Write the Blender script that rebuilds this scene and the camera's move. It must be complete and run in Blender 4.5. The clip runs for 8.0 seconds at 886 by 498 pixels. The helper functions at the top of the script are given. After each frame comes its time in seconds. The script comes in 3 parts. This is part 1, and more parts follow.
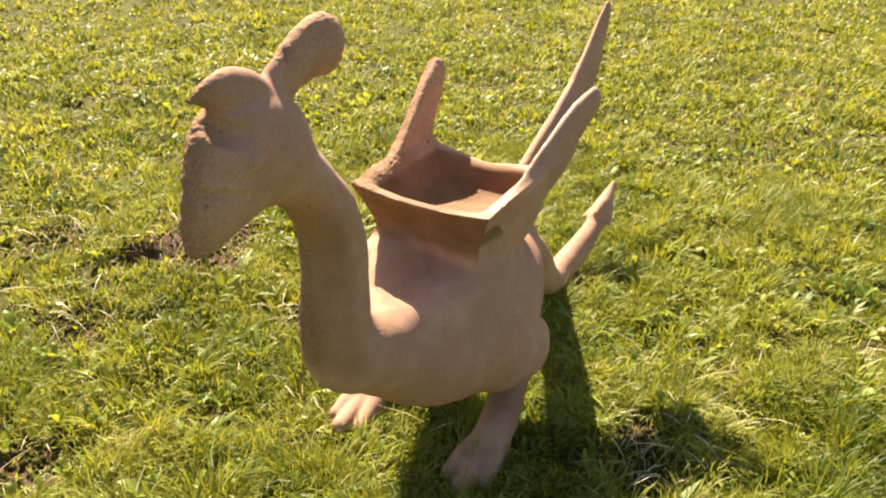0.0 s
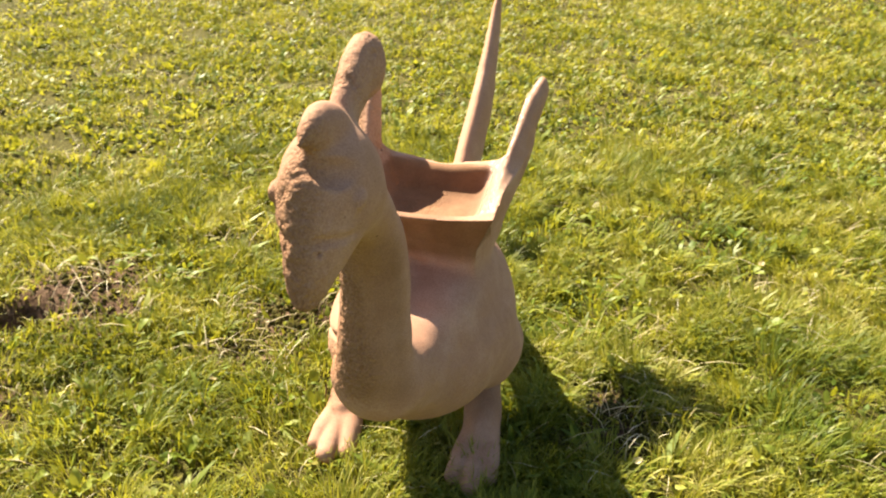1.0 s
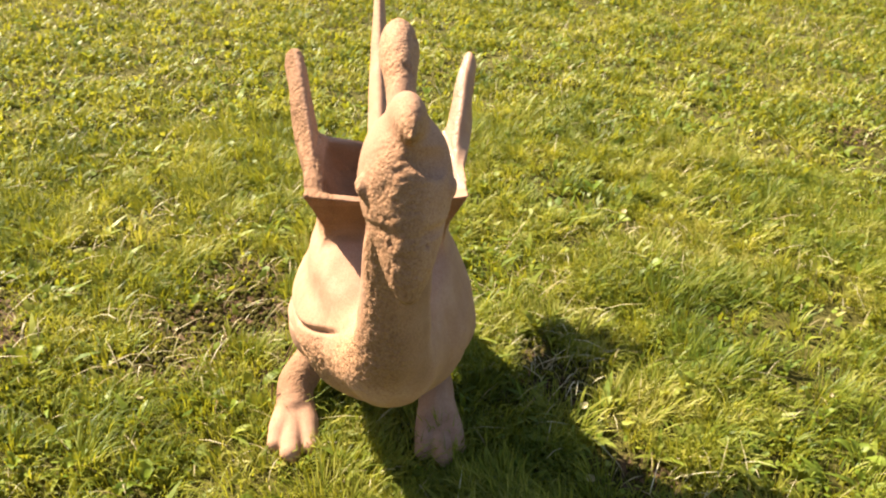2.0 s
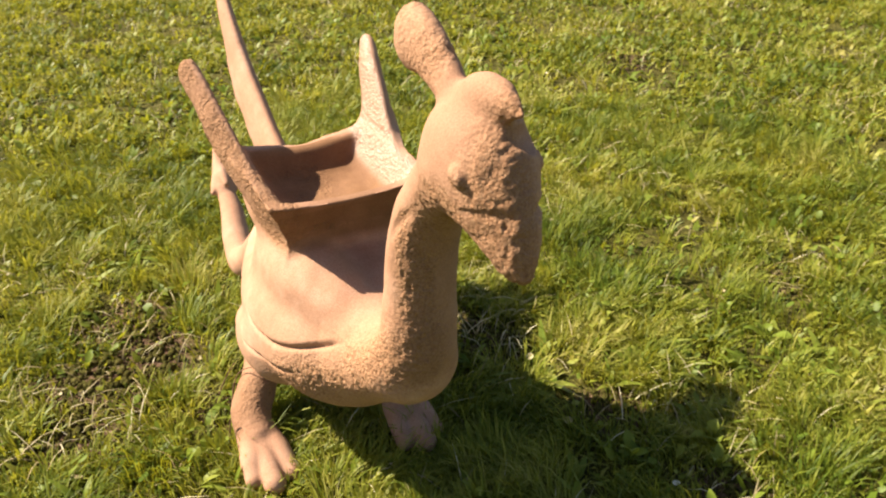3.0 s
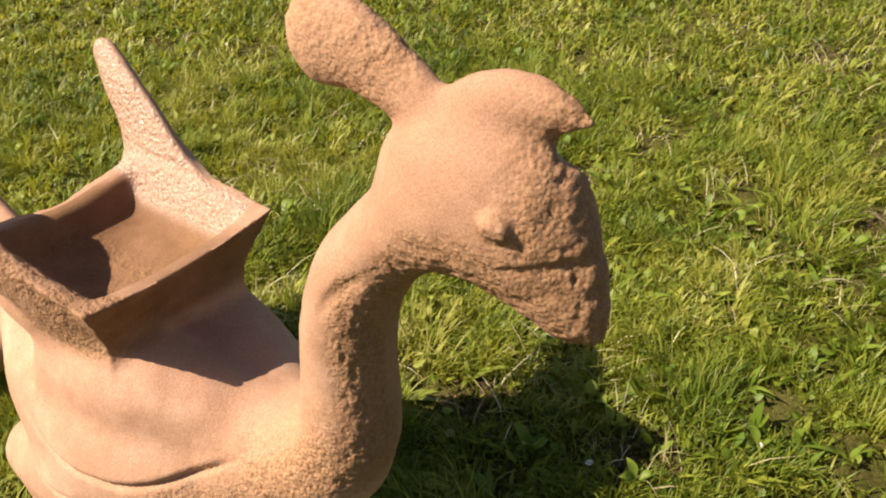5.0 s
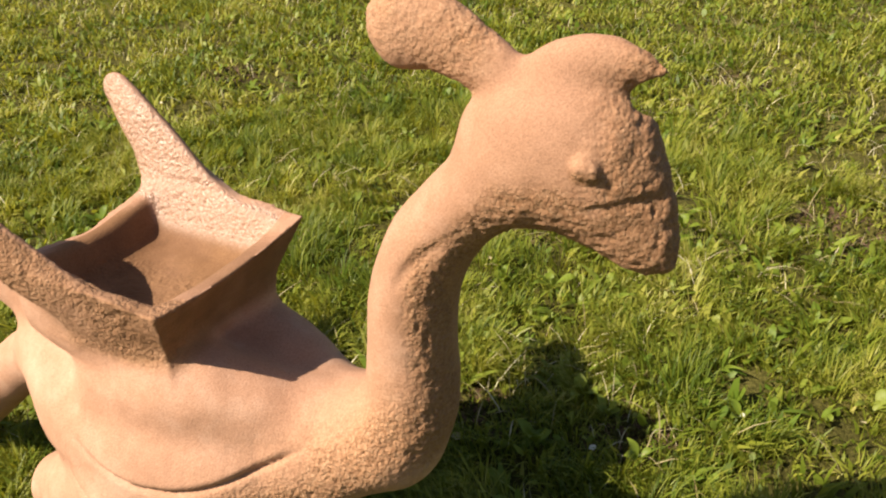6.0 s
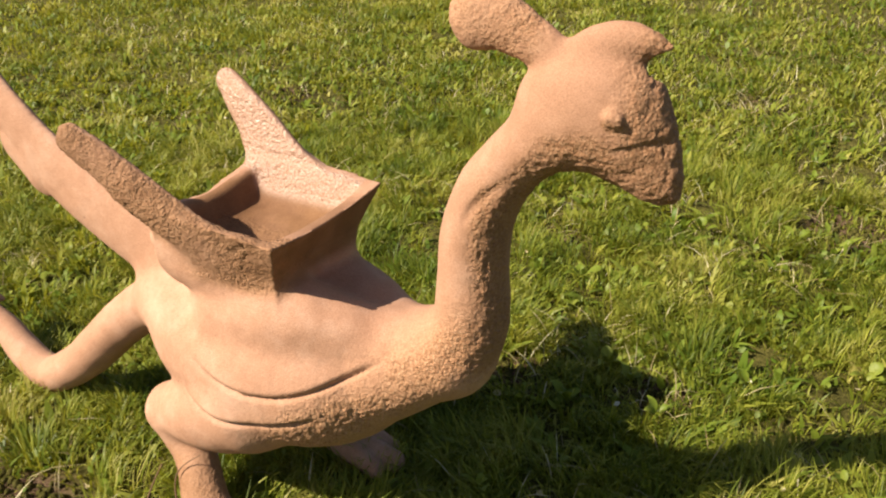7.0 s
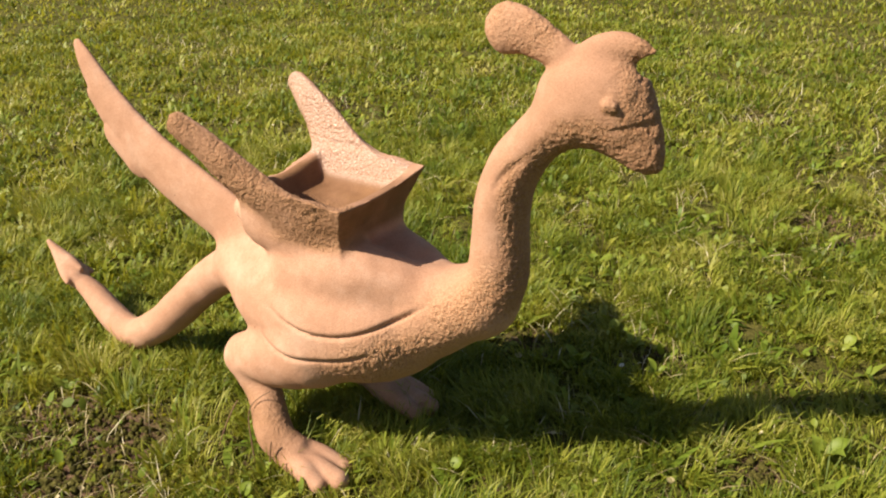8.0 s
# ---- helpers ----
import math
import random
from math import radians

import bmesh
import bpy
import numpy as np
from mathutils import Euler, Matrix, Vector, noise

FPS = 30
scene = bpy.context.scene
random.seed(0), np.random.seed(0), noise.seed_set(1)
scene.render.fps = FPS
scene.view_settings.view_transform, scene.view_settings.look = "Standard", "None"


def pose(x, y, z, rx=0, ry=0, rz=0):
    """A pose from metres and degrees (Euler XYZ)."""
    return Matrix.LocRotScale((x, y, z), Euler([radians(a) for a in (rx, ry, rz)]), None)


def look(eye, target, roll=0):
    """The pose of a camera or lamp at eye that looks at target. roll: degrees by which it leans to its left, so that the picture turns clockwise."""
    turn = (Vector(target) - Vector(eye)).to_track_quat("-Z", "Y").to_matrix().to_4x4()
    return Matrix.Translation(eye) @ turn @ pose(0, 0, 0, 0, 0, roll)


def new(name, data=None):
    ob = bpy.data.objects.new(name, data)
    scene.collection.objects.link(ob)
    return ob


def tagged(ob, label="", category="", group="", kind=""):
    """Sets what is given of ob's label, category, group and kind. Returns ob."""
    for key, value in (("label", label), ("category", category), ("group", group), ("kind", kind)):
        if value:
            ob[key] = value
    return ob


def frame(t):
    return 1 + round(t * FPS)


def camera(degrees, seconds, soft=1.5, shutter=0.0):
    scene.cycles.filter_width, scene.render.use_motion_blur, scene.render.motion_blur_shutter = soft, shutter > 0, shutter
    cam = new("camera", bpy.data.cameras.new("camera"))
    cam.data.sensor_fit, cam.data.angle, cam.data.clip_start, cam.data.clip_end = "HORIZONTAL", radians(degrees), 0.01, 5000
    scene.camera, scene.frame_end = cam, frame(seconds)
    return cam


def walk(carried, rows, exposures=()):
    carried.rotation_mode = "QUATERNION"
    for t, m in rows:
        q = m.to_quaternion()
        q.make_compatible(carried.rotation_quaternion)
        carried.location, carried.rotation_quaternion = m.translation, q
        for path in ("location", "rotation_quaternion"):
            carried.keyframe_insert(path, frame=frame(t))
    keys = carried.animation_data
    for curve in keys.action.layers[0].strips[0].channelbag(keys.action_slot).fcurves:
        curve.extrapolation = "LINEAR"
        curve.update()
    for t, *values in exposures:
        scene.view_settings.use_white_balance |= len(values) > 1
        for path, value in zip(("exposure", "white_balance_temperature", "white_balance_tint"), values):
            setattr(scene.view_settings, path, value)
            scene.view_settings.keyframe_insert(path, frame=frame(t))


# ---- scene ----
cam = camera(54.4, 8.0, soft=2.0, shutter=0.2)
PATH = [
    (0, (0.013, 0.031, 1.417), (0.037, 1.802, 0.488), 2.0),
    (0.5, (-0.186, 0.087, 1.432), (0.017, 1.82, 0.455), 1.4),
    (1, (-0.439, 0.14, 1.436), (0.103, 1.816, 0.49), 1.0),
    (1.5, (-0.66, 0.189, 1.453), (0.143, 1.739, 0.478), 2.3),
    (1.7, (-0.73, 0.231, 1.452), (0.155, 1.731, 0.469), 2.8),
    (2.8, (-1.071, 0.581, 1.428), (0.272, 1.669, 0.421), 0.0),
    (3, (-1.132, 0.647, 1.435), (0.277, 1.635, 0.414), -0.5),
    (3.5, (-1.184, 0.776, 1.427), (0.339, 1.529, 0.371), -0.1),
    (4, (-1.088, 0.935, 1.388), (0.485, 1.459, 0.27), -0.6),
    (4.5, (-0.984, 1.058, 1.372), (0.611, 1.413, 0.218), -0.6),
    (4.7, (-0.954, 1.092, 1.372), (0.654, 1.396, 0.221), -0.5),
    (5.8, (-1.051, 1.289, 1.333), (0.67, 1.323, 0.315), -1.9),
    (6, (-1.109, 1.324, 1.332), (0.62, 1.336, 0.326), -1.8),
    (6.5, (-1.257, 1.37, 1.348), (0.485, 1.377, 0.367), -0.9),
    (7, (-1.445, 1.374, 1.355), (0.326, 1.446, 0.428), -1.6),
    (7.5, (-1.667, 1.36, 1.393), (0.118, 1.482, 0.5), -2.0),
    (8, (-1.82, 1.384, 1.418), (-0.029, 1.508, 0.535), -1.5),
]
walk(cam, [(t, look(eye, target, roll)) for t, eye, target, roll in PATH],
     [(0.0, 2.0, 7200, 12), (1.7, 1.97, 7200, 12), (3.0, 1.45, 7000, 12), (3.5, 1.36, 7000, 12), (4.5, 1.15, 6900, 12), (8.0, 1.0, 6900, 12)])

# ---------------------------------------------------------------- light
SUN_AZ, SUN_EL = math.atan2(0.931, -0.36), radians(42.5)
to_sun = Vector((math.cos(SUN_AZ) * math.cos(SUN_EL), math.sin(SUN_AZ) * math.cos(SUN_EL), math.sin(SUN_EL)))
world = bpy.data.worlds.new("sky")
scene.world = world
world.use_nodes = True
wn = world.node_tree
sky = wn.nodes.new("ShaderNodeTexSky")
sky.sky_type, sky.sun_disc = "NISHITA", False
sky.sun_elevation, sky.sun_rotation = SUN_EL, math.pi / 2 - SUN_AZ
wn.nodes["Background"].inputs["Strength"].default_value = 0.051
wn.links.new(sky.outputs["Color"], wn.nodes["Background"].inputs["Color"])
sun_data = bpy.data.lights.new("sun", "SUN")
sun_data.energy, sun_data.angle, sun_data.color = 5.0, radians(0.53), (1.0, 0.92, 0.78)
sun = new("sun", sun_data)
sun.matrix_world = look(to_sun * 20, (0, 0, 0))


# ---------------------------------------------------------------- materials
def material(name):
    m = bpy.data.materials.new(name)
    m.use_nodes = True
    n = m.node_tree.nodes
    return m, n, m.node_tree.links, n["Principled BSDF"]


def node(n, kind, **values):
    made = n.new(kind)
    for key, value in values.items():
        made.inputs[key].default_value = value
    return made


def ramp(n, stops):
    r = n.new("ShaderNodeValToRGB")
    while len(r.color_ramp.elements) < len(stops):
        r.color_ramp.elements.new(0.5)
    for e, (at, c) in zip(r.color_ramp.elements, stops):
        e.position, e.color = at, (*c, 1)
    return r


def mix(n, l, fac, a, b, blend="MIX"):
    m = n.new("ShaderNodeMix")
    m.data_type, m.blend_type = "RGBA", blend
    for socket, value in ((m.inputs["Factor"], fac), (m.inputs["A"], a), (m.inputs["B"], b)):
        if hasattr(value, "links"):
            l.new(value, socket)
        elif isinstance(value, tuple):
            socket.default_value = (*value, 1)
        else:
            socket.default_value = value
    return m.outputs["Result"]


def noise_node(n, l, coord, scale, detail=4.0, rough=0.6):
    t = node(n, "ShaderNodeTexNoise", Scale=scale, Detail=detail, Roughness=rough)
    l.new(coord, t.inputs["Vector"])
    return t.outputs["Fac"]


def leafy(name, stops, translucent=0.4, rough=0.5, patch=2.2):
    """Grass and leaves: colour by blade, shifted in broad patches, with light let through."""
    m, n, l, bsdf = material(name)
    geo = n.new("ShaderNodeNewGeometry")
    pick = ramp(n, stops)
    patches = noise_node(n, l, geo.outputs["Position"], patch, 3.0)
    add = n.new("ShaderNodeMath")
    add.operation = "MULTIPLY_ADD"
    l.new(patches, add.inputs[0])
    add.inputs[1].default_value = 2.0
    off = n.new("ShaderNodeMath")
    off.operation = "MULTIPLY_ADD"
    l.new(geo.outputs["Random Per Island"], off.inputs[0])
    off.inputs[1].default_value = 0.7
    off.inputs[2].default_value = -0.86
    l.new(off.outputs[0], add.inputs[2])
    l.new(add.outputs[0], pick.inputs["Fac"])
    col = pick.outputs["Color"]
    l.new(col, bsdf.inputs["Base Color"])
    bsdf.inputs["Roughness"].default_value = rough
    bsdf.inputs["Specular IOR Level"].default_value = 0.25
    tr = n.new("ShaderNodeBsdfTranslucent")
    warm = mix(n, l, 0.5, col, (0.50, 0.43, 0.025))
    l.new(warm, tr.inputs["Color"])
    both = n.new("ShaderNodeMixShader")
    both.inputs[0].default_value = translucent
    l.new(bsdf.outputs[0], both.inputs[1])
    l.new(tr.outputs[0], both.inputs[2])
    l.new(both.outputs[0], n["Material Output"].inputs["Surface"])
    return m


grass_mat = leafy("grass", [(0.08, (0.066, 0.112, 0.010)), (0.35, (0.142, 0.182, 0.018)), (0.55, (0.220, 0.248, 0.030)),
                            (0.80, (0.310, 0.312, 0.050)), (1.0, (0.42, 0.38, 0.11))], 0.40, 0.47)
leaf_mat = leafy("broad_leaf", [(0.0, (0.09, 0.155, 0.014)), (0.5, (0.18, 0.24, 0.030)), (1.0, (0.30, 0.32, 0.06))], 0.40, 0.48)
straw_mat = leafy("dry_grass", [(0.0, (0.22, 0.16, 0.07)), (0.5, (0.42, 0.35, 0.19)), (1.0, (0.66, 0.60, 0.42))], 0.2, 0.5)
petal_mat = leafy("pale_petal", [(0.0, (0.60, 0.58, 0.48)), (1.0, (0.78, 0.76, 0.66))], 0.2, 0.6)


def soil_material():
    m, n, l, bsdf = material("soil")
    geo = n.new("ShaderNodeNewGeometry")
    pos = geo.outputs["Position"]
    fine = noise_node(n, l, pos, 60, 8, 0.7)
    broad = noise_node(n, l, pos, 3.0, 4)
    earth = ramp(n, [(0.3, (0.045, 0.026, 0.014)), (0.5, (0.13, 0.080, 0.048)), (0.72, (0.27, 0.185, 0.12))])
    l.new(fine, earth.inputs["Fac"])
    green = ramp(n, [(0.3, (0.032, 0.034, 0.006)), (0.5, (0.078, 0.080, 0.013)), (0.7, (0.15, 0.14, 0.03))])
    l.new(fine, green.inputs["Fac"])
    bare = n.new("ShaderNodeAttribute")
    bare.attribute_name = "bare"
    cover = node(n, "ShaderNodeMapRange", **{"From Min": 0.15, "From Max": 0.6, "To Min": 0.82, "To Max": 0.0})
    l.new(bare.outputs["Fac"], cover.inputs["Value"])
    base = mix(n, l, cover.outputs["Result"], earth.outputs["Color"], green.outputs["Color"])
    spots = ramp(n, [(0.35, (0.75, 0.75, 0.75)), (0.7, (1.2, 1.2, 1.2))])
    l.new(broad, spots.inputs["Fac"])
    l.new(mix(n, l, 1.0, base, spots.outputs["Color"], "MULTIPLY"), bsdf.inputs["Base Color"])
    bsdf.inputs["Roughness"].default_value = 0.95
    bsdf.inputs["Specular IOR Level"].default_value = 0.1
    bump = node(n, "ShaderNodeBump", Strength=0.8, Distance=0.02)
    l.new(fine, bump.inputs["Height"])
    l.new(bump.outputs["Normal"], bsdf.inputs["Normal"])
    return m


soil_mat = soil_material()
bark_mat = leafy("dead_stem", [(0.0, (0.09, 0.05, 0.03)), (1.0, (0.19, 0.11, 0.06))], 0.0, 0.7)


def clay_material():
    """Weathered unglazed terracotta: pale and smooth, with gritty and eroded places."""
    m, n, l, bsdf = material("terracotta")
    co = n.new("ShaderNodeTexCoord").outputs["Object"]
    worn = n.new("ShaderNodeAttribute")
    worn.attribute_name = "worn"
    glaze = n.new("ShaderNodeAttribute")
    glaze.attribute_name = "glaze"
    broad = noise_node(n, l, co, 6, 5)
    grain = noise_node(n, l, co, 160, 6, 0.75)
    speck = noise_node(n, l, co, 420, 3, 0.6)
    tone = ramp(n, [(0.34, (0.345, 0.183, 0.114)), (0.5, (0.398, 0.220, 0.142)), (0.66, (0.465, 0.285, 0.200))])
    blotch = mix(n, l, 0.4, broad, noise_node(n, l, co, 27, 5, 0.65))
    l.new(blotch, tone.inputs["Fac"])
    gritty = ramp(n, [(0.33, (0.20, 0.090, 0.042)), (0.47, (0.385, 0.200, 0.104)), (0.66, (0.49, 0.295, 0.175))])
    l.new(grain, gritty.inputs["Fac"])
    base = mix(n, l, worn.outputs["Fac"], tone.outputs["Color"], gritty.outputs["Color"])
    # brown tint: ochre clay, plus shade painted into the box and the shanks
    ochre_shade_at = n.new("ShaderNodeAttribute")
    ochre_shade_at.attribute_name = "ochre_shade"
    ochre_shade_tone = ramp(n, [(0.3, (0.115, 0.053, 0.024)), (0.6, (0.225, 0.115, 0.055))])
    l.new(broad, ochre_shade_tone.inputs["Fac"])
    base = mix(n, l, ochre_shade_at.outputs["Fac"], base, ochre_shade_tone.outputs["Color"])
    pale = node(n, "ShaderNodeMath")
    pale.operation = "MULTIPLY"
    pale.inputs[1].default_value = 0.9
    l.new(glaze.outputs["Fac"], pale.inputs[0])
    # pale specks painted as glints over the wing's glossy inner face
    glint_tone = ramp(n, [(0.36, (0.38, 0.205, 0.130)), (0.52, (0.46, 0.28, 0.195)), (0.68, (0.55, 0.39, 0.30))])
    l.new(noise_node(n, l, co, 170, 5, 0.7), glint_tone.inputs["Fac"])
    base = mix(n, l, pale.outputs[0], base, glint_tone.outputs["Color"])
    dust = ramp(n, [(0.3, (0.78, 0.76, 0.74)), (0.62, (1.10, 1.10, 1.10))])
    l.new(speck, dust.inputs["Fac"])
    base = mix(n, l, 1.0, base, dust.outputs["Color"], "MULTIPLY")
    pock = node(n, "ShaderNodeTexVoronoi", Scale=15.0, Randomness=1.0)
    l.new(co, pock.inputs["Vector"])
    dot = ramp(n, [(0.018, (0.35, 0.30, 0.28)), (0.05, (1, 1, 1))])
    l.new(pock.outputs["Distance"], dot.inputs["Fac"])
    base = mix(n, l, 1.0, base, dot.outputs["Color"], "MULTIPLY")
    l.new(base, bsdf.inputs["Base Color"])
    shine = node(n, "ShaderNodeMapRange", **{"To Min": 0.86, "To Max": 0.24})
    l.new(glaze.outputs["Fac"], shine.inputs["Value"])
    l.new(shine.outputs["Result"], bsdf.inputs["Roughness"])
    gloss = node(n, "ShaderNodeMapRange", **{"To Min": 0.3, "To Max": 0.75})
    l.new(glaze.outputs["Fac"], gloss.inputs["Value"])
    l.new(gloss.outputs["Result"], bsdf.inputs["Specular IOR Level"])
    deep = node(n, "ShaderNodeMapRange", **{"To Min": 0.04, "To Max": 0.62})
    most = n.new("ShaderNodeMath")
    most.operation = "MAXIMUM"
    l.new(worn.outputs["Fac"], most.inputs[0])
    l.new(glaze.outputs["Fac"], most.inputs[1])
    l.new(most.outputs[0], deep.inputs["Value"])
    # round grains, with smaller grit between them
    grit = noise_node(n, l, co, 150, 6, 0.72)
    pebble = node(n, "ShaderNodeTexVoronoi", Scale=190.0, Randomness=1.0)
    l.new(co, pebble.inputs["Vector"])
    domes = ramp(n, [(0.0, (1, 1, 1)), (0.75, (0, 0, 0))])
    l.new(pebble.outputs["Distance"], domes.inputs["Fac"])
    grains = mix(n, l, 0.35, grit, domes.outputs["Color"])
    # the wing's glassy face is wrinkled
    wrinkle = noise_node(n, l, co, 140, 3, 0.55)
    steep = n.new("ShaderNodeMath")
    steep.operation = "MULTIPLY"
    steep.inputs[1].default_value = 1.1
    l.new(wrinkle, steep.inputs[0])
    rough = mix(n, l, glaze.outputs["Fac"], grains, steep.outputs[0])
    b1 = node(n, "ShaderNodeBump", Distance=0.016)
    l.new(deep.outputs["Result"], b1.inputs["Strength"])
    l.new(rough, b1.inputs["Height"])
    b2 = node(n, "ShaderNodeBump", Strength=0.4, Distance=0.0016)
    l.new(speck, b2.inputs["Height"])
    l.new(b1.outputs["Normal"], b2.inputs["Normal"])
    l.new(b2.outputs["Normal"], bsdf.inputs["Normal"])
    return m


clay_mat = clay_material()


# ---------------------------------------------------------------- ground
GROUND = -0.03
rng = np.random.default_rng(7)
LATTICE = rng.random((64, 64, 64)).astype(np.float32)


def value_noise(p, scale, octaves=1):
    """Smooth noise in -1..1 at the rows of p."""
    total, amp, norm = np.zeros(len(p), np.float32), 1.0, 0.0
    for o in range(octaves):
        q = np.asarray(p, np.float64) * scale * 2**o + 17.3 * o
        i = np.floor(q).astype(int)
        f = q - i
        f = f * f * (3 - 2 * f)
        for dx in (0, 1):
            for dy in (0, 1):
                for dz in (0, 1):
                    w = (f[:, 0] if dx else 1 - f[:, 0]) * (f[:, 1] if dy else 1 - f[:, 1]) * (f[:, 2] if dz else 1 - f[:, 2])
                    total += amp * w * LATTICE[(i[:, 0] + dx) % 64, (i[:, 1] + dy) % 64, (i[:, 2] + dz) % 64]
        norm += amp
        amp *= 0.5
    return 2 * total / norm - 1


# bare places: x, y, radius, rise
BARE = [(0.36, 0.92, 0.11, 0.012), (-0.14, 0.75, 0.08, 0.008), (-0.20, 1.42, 0.06, 0.004), (0.0, 2.56, 0.16, 0.015),
        (-0.22, 2.46, 0.13, 0.01), (-0.80, 2.68, 0.24, 0.06), (-1.33, 2.78, 0.14, 0.015), (-0.24, 2.36, 0.12, 0.01),
        (0.55, 1.62, 0.09, 0.005), (0.46, 1.25, 0.10, 0.008), (-1.06, 2.25, 0.13, 0.005), (1.3, 0.05, 0.16, 0.0), (2.66, -0.02, 0.14, 0.008),
        (2.95, 2.35, 0.13, 0.01), (0.54, 1.75, 0.08, 0.004), (1.31, 1.09, 0.08, 0.004), (-0.08, 2.06, 0.07, 0.004), (-0.97, 1.58, 0.15, 0.0), (-0.06, 2.42, 0.15, 0.006), (-0.36, 2.28, 0.10, 0.004)]
HOLE = (-0.985, 2.62, 0.095, 0.13)


def rise(x, y):
    """Height of the ground's surface."""
    p = np.stack([x, y, 0 * x], -1)
    near = np.clip(1.5 - np.hypot(x, y) / 12, 0, 1)
    z = GROUND + near * (0.014 * value_noise(p, 1.3, 2) + 0.010 * value_noise(p + 5, 6, 2))
    for bx, by, r, up in BARE:
        z = z + up * np.exp(-((x - bx) ** 2 + (y - by) ** 2) / r**2)
    return z - HOLE[3] * np.exp(-(((x - HOLE[0]) / HOLE[2]) ** 2 + ((y - HOLE[1]) / (HOLE[2] * 0.7)) ** 2) ** 1.5)


def bareness(x, y):
    b = np.zeros_like(x)
    for bx, by, r, _ in (*BARE, (HOLE[0], HOLE[1], 0.10, 0)):
        b = np.maximum(b, np.exp(-(((x - bx) ** 2 + (y - by) ** 2) / r**2) ** 1.4))
    return b


def mesh_from(name, verts, faces, mat, smooth=False):
    """A mesh from arrays; faces all have the same number of corners."""
    me = bpy.data.meshes.new(name)
    n, k = faces.shape
    me.vertices.add(len(verts))
    me.vertices.foreach_set("co", np.ascontiguousarray(verts, np.float32).ravel())
    me.loops.add(n * k)
    me.loops.foreach_set("vertex_index", np.ascontiguousarray(faces, np.int32).ravel())
    me.polygons.add(n)
    me.polygons.foreach_set("loop_start", np.arange(0, n * k, k, dtype=np.int32))
    if smooth:
        me.polygons.foreach_set("use_smooth", np.ones(n, bool))
    me.update(calc_edges=True)
    me.validate()
    me.materials.append(mat)
    return me


def build_ground():
    axis = np.concatenate([-np.geomspace(600, 4.2, 40), np.arange(-4, 8.01, 0.04), np.geomspace(8.3, 600, 40)])
    x, y = np.meshgrid(axis, axis, indexing="ij")
    z = rise(x.ravel(), y.ravel())
    n = len(axis)
    i = np.arange((n - 1) * n).reshape(n - 1, n)[:, :-1].ravel()
    faces = np.stack([i, i + n, i + n + 1, i + 1], -1)
    me = mesh_from("ground", np.stack([x.ravel(), y.ravel(), z], -1), faces, soil_mat, True)
    ob = new("ground", me)
    me.attributes.new("bare", "FLOAT", "POINT").data.foreach_set("value", bareness(x.ravel(), y.ravel()).astype(np.float32))
    return tagged(ob, "dark earth under a short mown lawn with bare spots", "ground", kind="structure")


build_ground()


